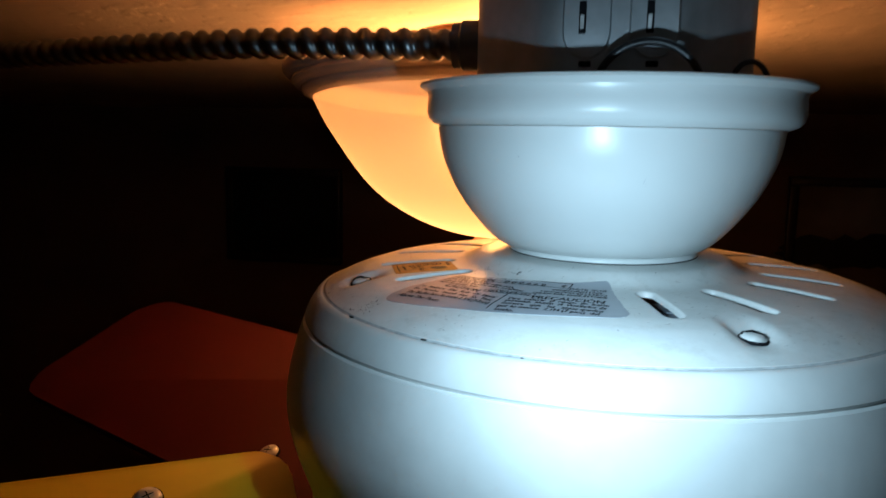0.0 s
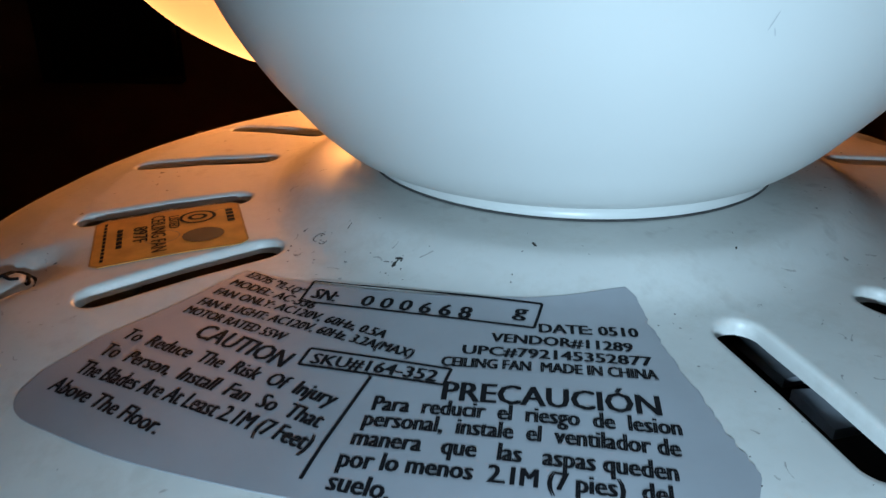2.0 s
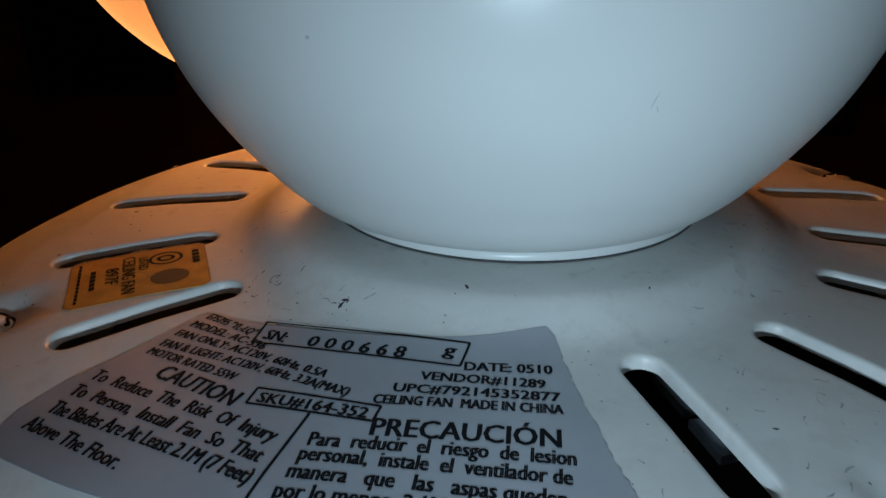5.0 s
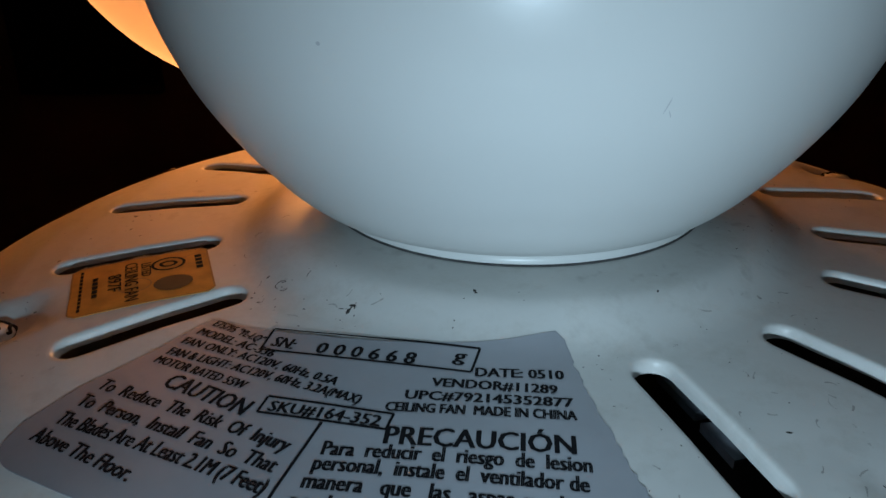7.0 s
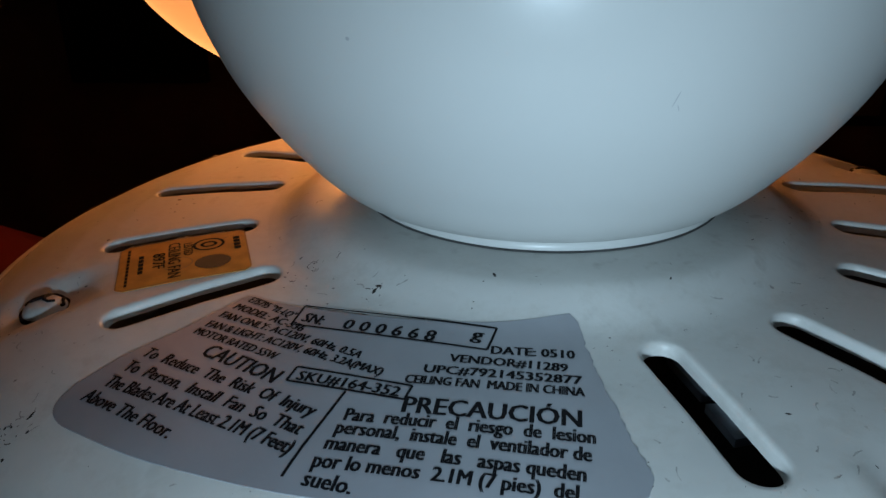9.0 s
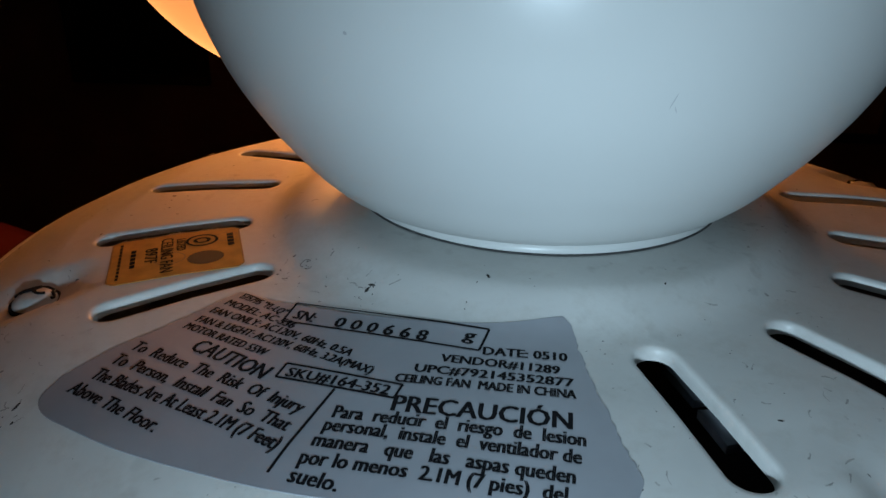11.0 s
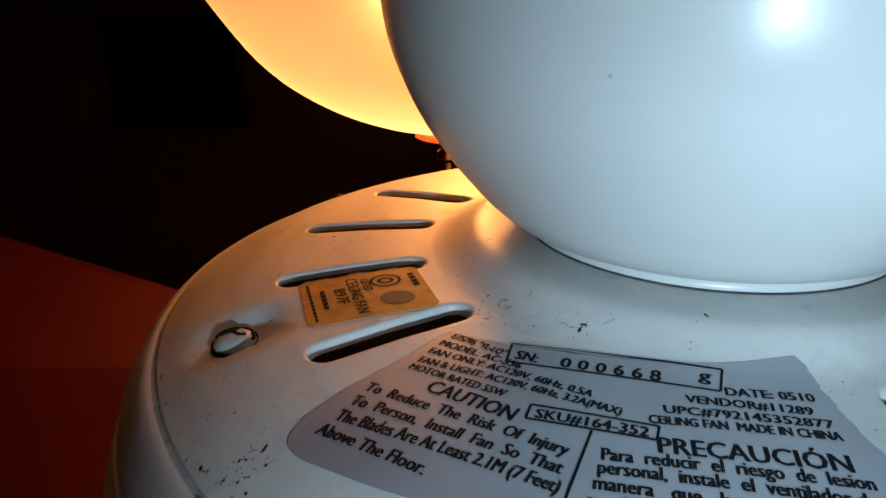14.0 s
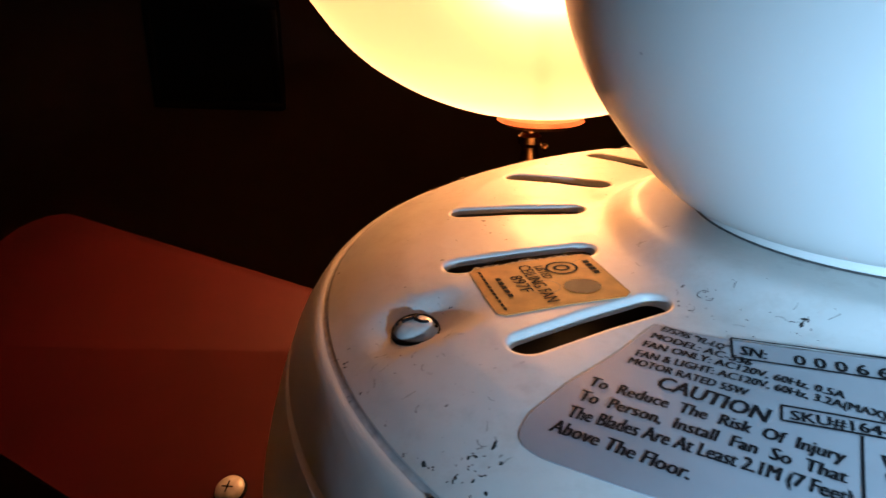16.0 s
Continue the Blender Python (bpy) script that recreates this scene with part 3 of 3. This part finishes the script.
# ---- junction box, wires and armoured cable ----
junction = thing("junction_box", pose(0, 0, Z0), "octagonal galvanised steel junction box on the ceiling", "electrical box")
bm = bmesh.new()
oct_pts = [(51 / math.cos(math.pi / 8) * math.cos(math.pi / 8 + k * math.pi / 4), 51 / math.cos(math.pi / 8) * math.sin(math.pi / 8 + k * math.pi / 4)) for k in range(8)]
low = [bm.verts.new((x * MM, y * MM, 0.064)) for x, y in oct_pts]
top = [bm.verts.new((x * MM, y * MM, 0.118)) for x, y in oct_pts]
for k in range(8):
    bm.faces.new((low[k], low[(k + 1) % 8], top[(k + 1) % 8], top[k]))
bm.faces.new(top), bm.faces.new(low[::-1])
bmesh.ops.bevel(bm, geom=[e for e in bm.edges if abs(e.verts[0].co.z - e.verts[1].co.z) > 0.01], offset=0.006, segments=4, affect="EDGES", profile=0.5)
part("box_shell", bm, STEEL, junction)
for cx in (-8.4, 13.4):
    bm = bmesh.new()
    pts = [(cx - 8, 106)] + [(cx - 8 * math.cos(q), 80.5 - 8.8 * math.sin(q)) for q in np.linspace(0, math.pi, 13)] + [(cx + 8, 106)]
    a = [bm.verts.new((x * MM, -0.0510, z * MM)) for x, z in pts]
    b = [bm.verts.new((x * MM, -0.0522, z * MM)) for x, z in [(cx + (x - cx) * 0.93, 89 + (z - 89) * 0.97) for x, z in pts]]
    bm.faces.new(b)
    for k in range(len(a)):
        q = (k + 1) % len(a)
        bm.faces.new((a[k], a[q], b[q], b[k]))
    k_out = part("knockout", bm, STEEL, junction, "round-ended knockout with a pry slot")
    part("pry_slot", box(bmesh.new(), ((cx - 2.6) * MM, -0.0526, 0.080), ((cx - 0.2) * MM, -0.0515, 0.0905), 0.0003), INK, k_out, smooth=False)
    part("slot_glint", box(bmesh.new(), ((cx - 2.2) * MM, -0.0529, 0.0815), ((cx - 0.9) * MM, -0.0520, 0.0860), 0.0002), SCREW, k_out, smooth=False)
    part("tab_slot", box(bmesh.new(), ((cx - 2.2) * MM, -0.0518, 0.0693), ((cx + 1.8) * MM, -0.0505, 0.0712), 0.0003), INK, junction, smooth=False)
arc = [(12 - 17 * math.cos(a), -57 - 3 * math.sin(a), 60 + 16.5 * math.sin(a)) for a in np.linspace(0.0, math.pi, 24)]
tagged(part("wire_loop", tube(bmesh.new(), arc, 1.3, 10), WIRE), "black insulated wire looped out of the canopy", "wire").location = (0, 0, Z0)
arc = [(47.5 - 6.5 * math.cos(a), -30, 63 + 10 * math.sin(a)) for a in np.linspace(0.0, math.pi, 20)]
tagged(part("wire_loop", tube(bmesh.new(), arc, 1.0, 10), WIRE), "thin black wire bent over the canopy rim", "wire").location = (0, 0, Z0)

cable = thing("armoured_cable", pose(0, 0, Z0), "spiral-wound steel armoured cable running under the ceiling", "cable")
run = smooth_line([(-58, 0, 82.5), (-100, 3, 84), (-160, 8, 85), (-240, 22, 84.5), (-330, 42, 83.5), (-440, 74, 83), (-640, 150, 92), (-900, 270, 104)], 110)
part("armour", tube(bmesh.new(), run, 6.9, 20, 1.9, 9.0), CABLE, cable)
bm = revolve(bmesh.new(), [(0, 0), (9.4, 0), (10.2, 0.8), (10.2, 9), (9.2, 10), (9.2, 13), (0, 13)], 40)
bm.transform(pose(-50.5 * MM, 0, 0.0825, 0, -90, 0))
part("connector", bm, CONNECTOR, cable, "dark steel cable connector")

# ---- glass bowl lamp ----
bowl_lamp = thing("ceiling_lamp", pose(LAMP[0] * MM, LAMP[1] * MM, Z0 + 0.002), "lit frosted glass bowl lamp with stepped rim under the ceiling", "lamp")
GLASS_LINE = smooth_line([(6, -29.5), (22, -28.4), (37, -25.6), (52, -21), (66, -15), (83, -5), (97, 7), (108, 20), (119, 35), (129, 50), (137, 65)], 4)
GLASS_RIM = [(137, 65.0), (140.5, 66.4), (143.6, 67.6), (145.0, 69.6), (144.6, 71.4), (147.0, 72.0), (150.2, 73.0), (151.8, 75.2), (151.2, 77.2), (153.6, 78.0), (156.6, 79.6), (158.2, 82.4), (158.0, 86.0), (156.0, 88.2), (152.0, 86.0), (146.0, 76.0), (139.0, 68.0)]
TILT = pose(-0.002, 0.003, 0.066, -4.0, 0, 0) @ pose(0, 0, -0.066)


def hung(profile):
    """A piece of the bowl, which hangs a little askew on its rod."""
    bm = revolve(bmesh.new(), profile, 96)
    bm.transform(TILT)
    return bm


bowl = part("glass_bowl", hung([tuple(p) for p in GLASS_LINE]), GLASS, bowl_lamp, "frosted cream glass, glowing from the bulb inside")
part("stepped_rim", hung(GLASS_RIM), RIM_GLASS, bowl, "thick stepped cream glass rim")
part("ceiling_plate", revolve(bmesh.new(), [(0, 116), (58, 116), (60, 113), (54, 109), (20, 104), (7, 100), (0, 100)], 48), BRASS, bowl_lamp, "round brass plate against the ceiling")
part("rod", revolve(bmesh.new(), [(0, 104), (4, 103), (4, 92), (4, -29), (0, -29)], 20), BRASS, bowl_lamp, "thin brass rod that carries the bowl")
part("finial_cap", revolve(bmesh.new(), [(0, -26), (12, -28), (21, -29.5), (22.5, -31.5), (18, -34), (8, -35.5), (0, -36)], 40), AMBER, bowl_lamp, "reddish amber cap under the bowl")
finial = part("finial", revolve(bmesh.new(), [(0, -34), (4.0, -35), (4.2, -38), (6.2, -40), (6.4, -43.5), (4.6, -45.5), (4.4, -49), (5.0, -51), (5.0, -60), (3, -63), (0, -64)], 32, centre=(-5, 0)), BRASS, bowl_lamp, "small brass finial post")
bead = bmesh.new()
bmesh.ops.create_icosphere(bead, subdivisions=2, radius=0.0022, matrix=Matrix.Translation((0.0030, 0, -0.046)))
tube(bead, [(-1.5, 0, -44), (0.5, 0, -44.6), (2.6, 0, -45.8)], 0.7, 8)
part("side_bead", bead, BRASS, finial)

# ---- far wall ----
def picture(x0, x1, z0, z1, label, inner):
    p = thing("picture_frame", pose((x0 + x1) / 2, YB, (z0 + z1) / 2), label, "picture")
    w, h = (x1 - x0) / 2, (z1 - z0) / 2
    for lo, hi in (((-w, -0.03, h - 0.022), (w, 0, h)), ((-w, -0.03, -h), (w, 0, -h + 0.022)), ((-w, -0.03, -h + 0.022), (-w + 0.022, 0, h - 0.022)), ((w - 0.022, -0.03, -h + 0.022), (w, 0, h - 0.022))):
        part("frame_bar", box(bmesh.new(), lo, hi, 0.003), FRAME, p)
    part("picture_sheet", box(bmesh.new(), (-w + 0.022, -0.012, -h + 0.022), (w - 0.022, 0, h - 0.022)), inner, p, smooth=False)
    return p


picture(-1.11, -0.75, Z0 - 0.335, Z0 - 0.055, "black framed dark picture on the brown wall", BLACK)
pic = picture(0.465, 0.98, Z0 - 0.43, Z0 - 0.04, "dark framed picture with a dark shape on tan paper", PAPER)
bm = bmesh.new()
rng = random.Random(3)
edge = [(-0.085 + 0.17 * math.cos(q) * (1 + 0.18 * rng.random()), -0.005 + (0.055 if math.sin(q) > 0 else 0.03) * math.sin(q) * (0.75 + 0.5 * rng.random())) for q in np.linspace(0, 2 * math.pi, 41)[:-1]]
front = [bm.verts.new((x, -0.0150, z)) for x, z in edge]
back = [bm.verts.new((x, -0.0120, z)) for x, z in edge]
bm.faces.new(front)
for k in range(len(edge)):
    q = (k + 1) % len(edge)
    bm.faces.new((front[k], back[k], back[q], front[q]))
part("printed_shape", bm, BLACK, pic, "dark spreading printed shape", smooth=False)


# ---- dirt: chips of paint, dust and fluff on the housing ----
def dirt():
    rng = random.Random(7)
    bm = bmesh.new()
    spots = []
    for cx, cy, spread, count, big in ((-28.7, -46.2, 0.5, 10, 0.5), (-28.7, -46.2, 2.4, 12, 0.35), (-36, -40, 5, 16, 0.25), (-42, -36.5, 2.0, 10, 0.35), (-44.5, -41, 1.8, 8, 0.35), (-9.4, -45.8, 0.4, 4, 0.5),
                                       (-76.5, -75.8, 1.9, 26, 0.48), (-78.8, -78.2, 1.6, 16, 0.45), (-83.5, -74.6, 1.2, 10, 0.6), (-101.4, -49.0, 1.1, 9, 0.6), (-96.2, -59.4, 1.3, 12, 0.6), (-91, -47, 4, 14, 0.35), (-88, -42, 3, 10, 0.35),
                                       (8, -60, 4, 12, 0.3), (25, -55, 9, 16, 0.28), (40, -70, 16, 34, 0.3), (-10, -48, 14, 22, 0.25), (30, -90, 14, 18, 0.3), (9, -72, 6, 14, 0.35), (-58, -92, 9, 14, 0.3),
                                       (-20, -103, 30, 22, 0.3), (-90, -10, 14, 22, 0.35), (-70, 40, 22, 26, 0.4), (70, 10, 20, 24, 0.35)):
        spots += [(rng.gauss(cx, spread), rng.gauss(cy, spread), big * (0.22 + 0.5 * rng.random() ** 3)) for _ in range(int(count * 0.7))]
    for x, y, r in spots:
        if not 40 < math.hypot(x, y) < 112 or not off_slots(x, y, 4.0):
            continue
        turn, long = rng.uniform(0, math.pi), rng.uniform(1.0, 2.6)
        pts = []
        for k in range(7):
            a = 2 * math.pi * k / 7
            q = r * rng.uniform(0.55, 1.1)
            dx, dy = q * long * math.cos(a), q * math.sin(a)
            pts.append((x + dx * math.cos(turn) - dy * math.sin(turn), y + dx * math.sin(turn) + dy * math.cos(turn)))
        rim = [bm.verts.new(skin(px, py, 0.03)) for px, py in pts]
        hub = bm.verts.new(skin(x, y, 0.06 + 0.25 * r))
        for k in range(7):
            bm.faces.new((hub, rim[k], rim[(k + 1) % 7]))
    # fine fibres and scratches, each a curved hair
    for x, y, size, turn, sweep in ((-41.8, -36.4, 0.9, 20, 230), (-41.0, -37.6, 0.6, 200, 150), (-35.6, -37.0, 1.6, 130, 40), (-30.6, -46.4, 0.9, 40, 60), (-44.7, -14.2, 1.0, 80, 90),
                                    (-78.0, -77.5, 0.8, 100, 110), (-75.0, -77.0, 0.7, 220, 90), (-76.5, -75.0, 0.6, 10, 120), (-101.6, -48.6, 0.9, 100, 80), (-96.6, -59.0, 0.8, 120, 50), (-96.0, -60.2, 0.8, 130, 50), (-44.4, -40.6, 0.5, 200, 160)):
        hair = [(x + size * math.cos(radians(turn + sweep * k / 8)), y + size * math.sin(radians(turn + sweep * k / 8))) for k in range(9)]
        for a, b in zip(hair, hair[1:]):
            strip(bm, a, b, 0.13, 0.05)
    # two chips on the crease of the shoulder
    for x, y, z, size in ((-80.6, -80.0, -14.9, 1.0), (-50.6, -101.4, -14.8, 0.75), (-20, -112.2, -14.8, 0.35)):
        bmesh.ops.create_icosphere(bm, subdivisions=1, radius=size * MM, matrix=Matrix.Translation((x * MM, y * MM, z * MM)) @ Matrix.Rotation(math.atan2(x, -y), 4, "Z") @ Matrix.Diagonal((1.7, 0.6, 0.5, 1)))
    return bm


def fluff():
    """Small clumps of dust caught along the housing's shoulder and screws."""
    rng = random.Random(11)
    bm = bmesh.new()
    for _ in range(15):
        a, r = rng.uniform(-175, -110) if rng.random() < 0.75 else rng.uniform(100, 150), rng.uniform(104, 112)
        x, y = polar(a, r)
        size = rng.uniform(0.25, 0.8)
        for _ in range(rng.randint(2, 4)):
            c = skin(x + rng.gauss(0, size), y + rng.gauss(0, size), size * 0.3)
            bmesh.ops.create_icosphere(bm, subdivisions=1, radius=size * rng.uniform(0.4, 0.8) * MM, matrix=Matrix.Translation(c) @ Matrix.Diagonal((1, 1, 0.7, 1)))
    return bm


def scuffs():
    """Faint grey rub marks on the enamel."""
    rng = random.Random(31)
    bm = bmesh.new()
    for cx, cy, spread, count in ((25, -72, 16, 60), (-20, -48, 12, 22), (55, -60, 14, 30), (-88, -46, 9, 30), (-80, -62, 9, 24), (-55, -90, 10, 18), (-46, -12, 3, 14), (-52, -34, 6, 14), (5, -98, 20, 24)):
        for _ in range(int(count * 0.6)):
            x, y, turn, size = rng.gauss(cx, spread), rng.gauss(cy, spread), rng.uniform(0, math.pi), rng.uniform(0.3, 1.3)
            if not 50 < math.hypot(x, y) < 110 or not off_slots(x, y, 5.0) or (-72 < x < 10 and -92 < y < -47 and math.hypot(x, y) < 96):
                continue
            bend = rng.uniform(-0.5, 0.5)
            pts = [(x + size * k * math.cos(turn + bend * k), y + size * k * math.sin(turn + bend * k)) for k in (-1, -0.4, 0.2, 0.8)]
            for a, b in zip(pts, pts[1:]):
                strip(bm, a, b, rng.uniform(0.08, 0.30), 0.03)
    return bm


SCUFF = speckled("scuff_grey", (0.54, 0.54, 0.52), 0.7, 0.0, 700, 0.55)
DIRT = speckled("dirt", (0.05, 0.045, 0.04), 0.9, 0.0, 300, 0.6)
DUST = speckled("dust", (0.30, 0.26, 0.22), 1.0, 0.0, 300, 0.6)
for name, bm, mat, words in (("dirt_specks", dirt(), DIRT, "dark paint chips and specks on the white housing"), ("scuff_marks", scuffs(), SCUFF, "faint grey rub marks on the white enamel"), ("dust_fluff", fluff(), DUST, "grey dust fluff along the housing's shoulder")):
    ob = part(name, bm, mat)
    ob.location = (0, 0, Z0)
    tagged(ob, words, "dirt", kind="stuff")
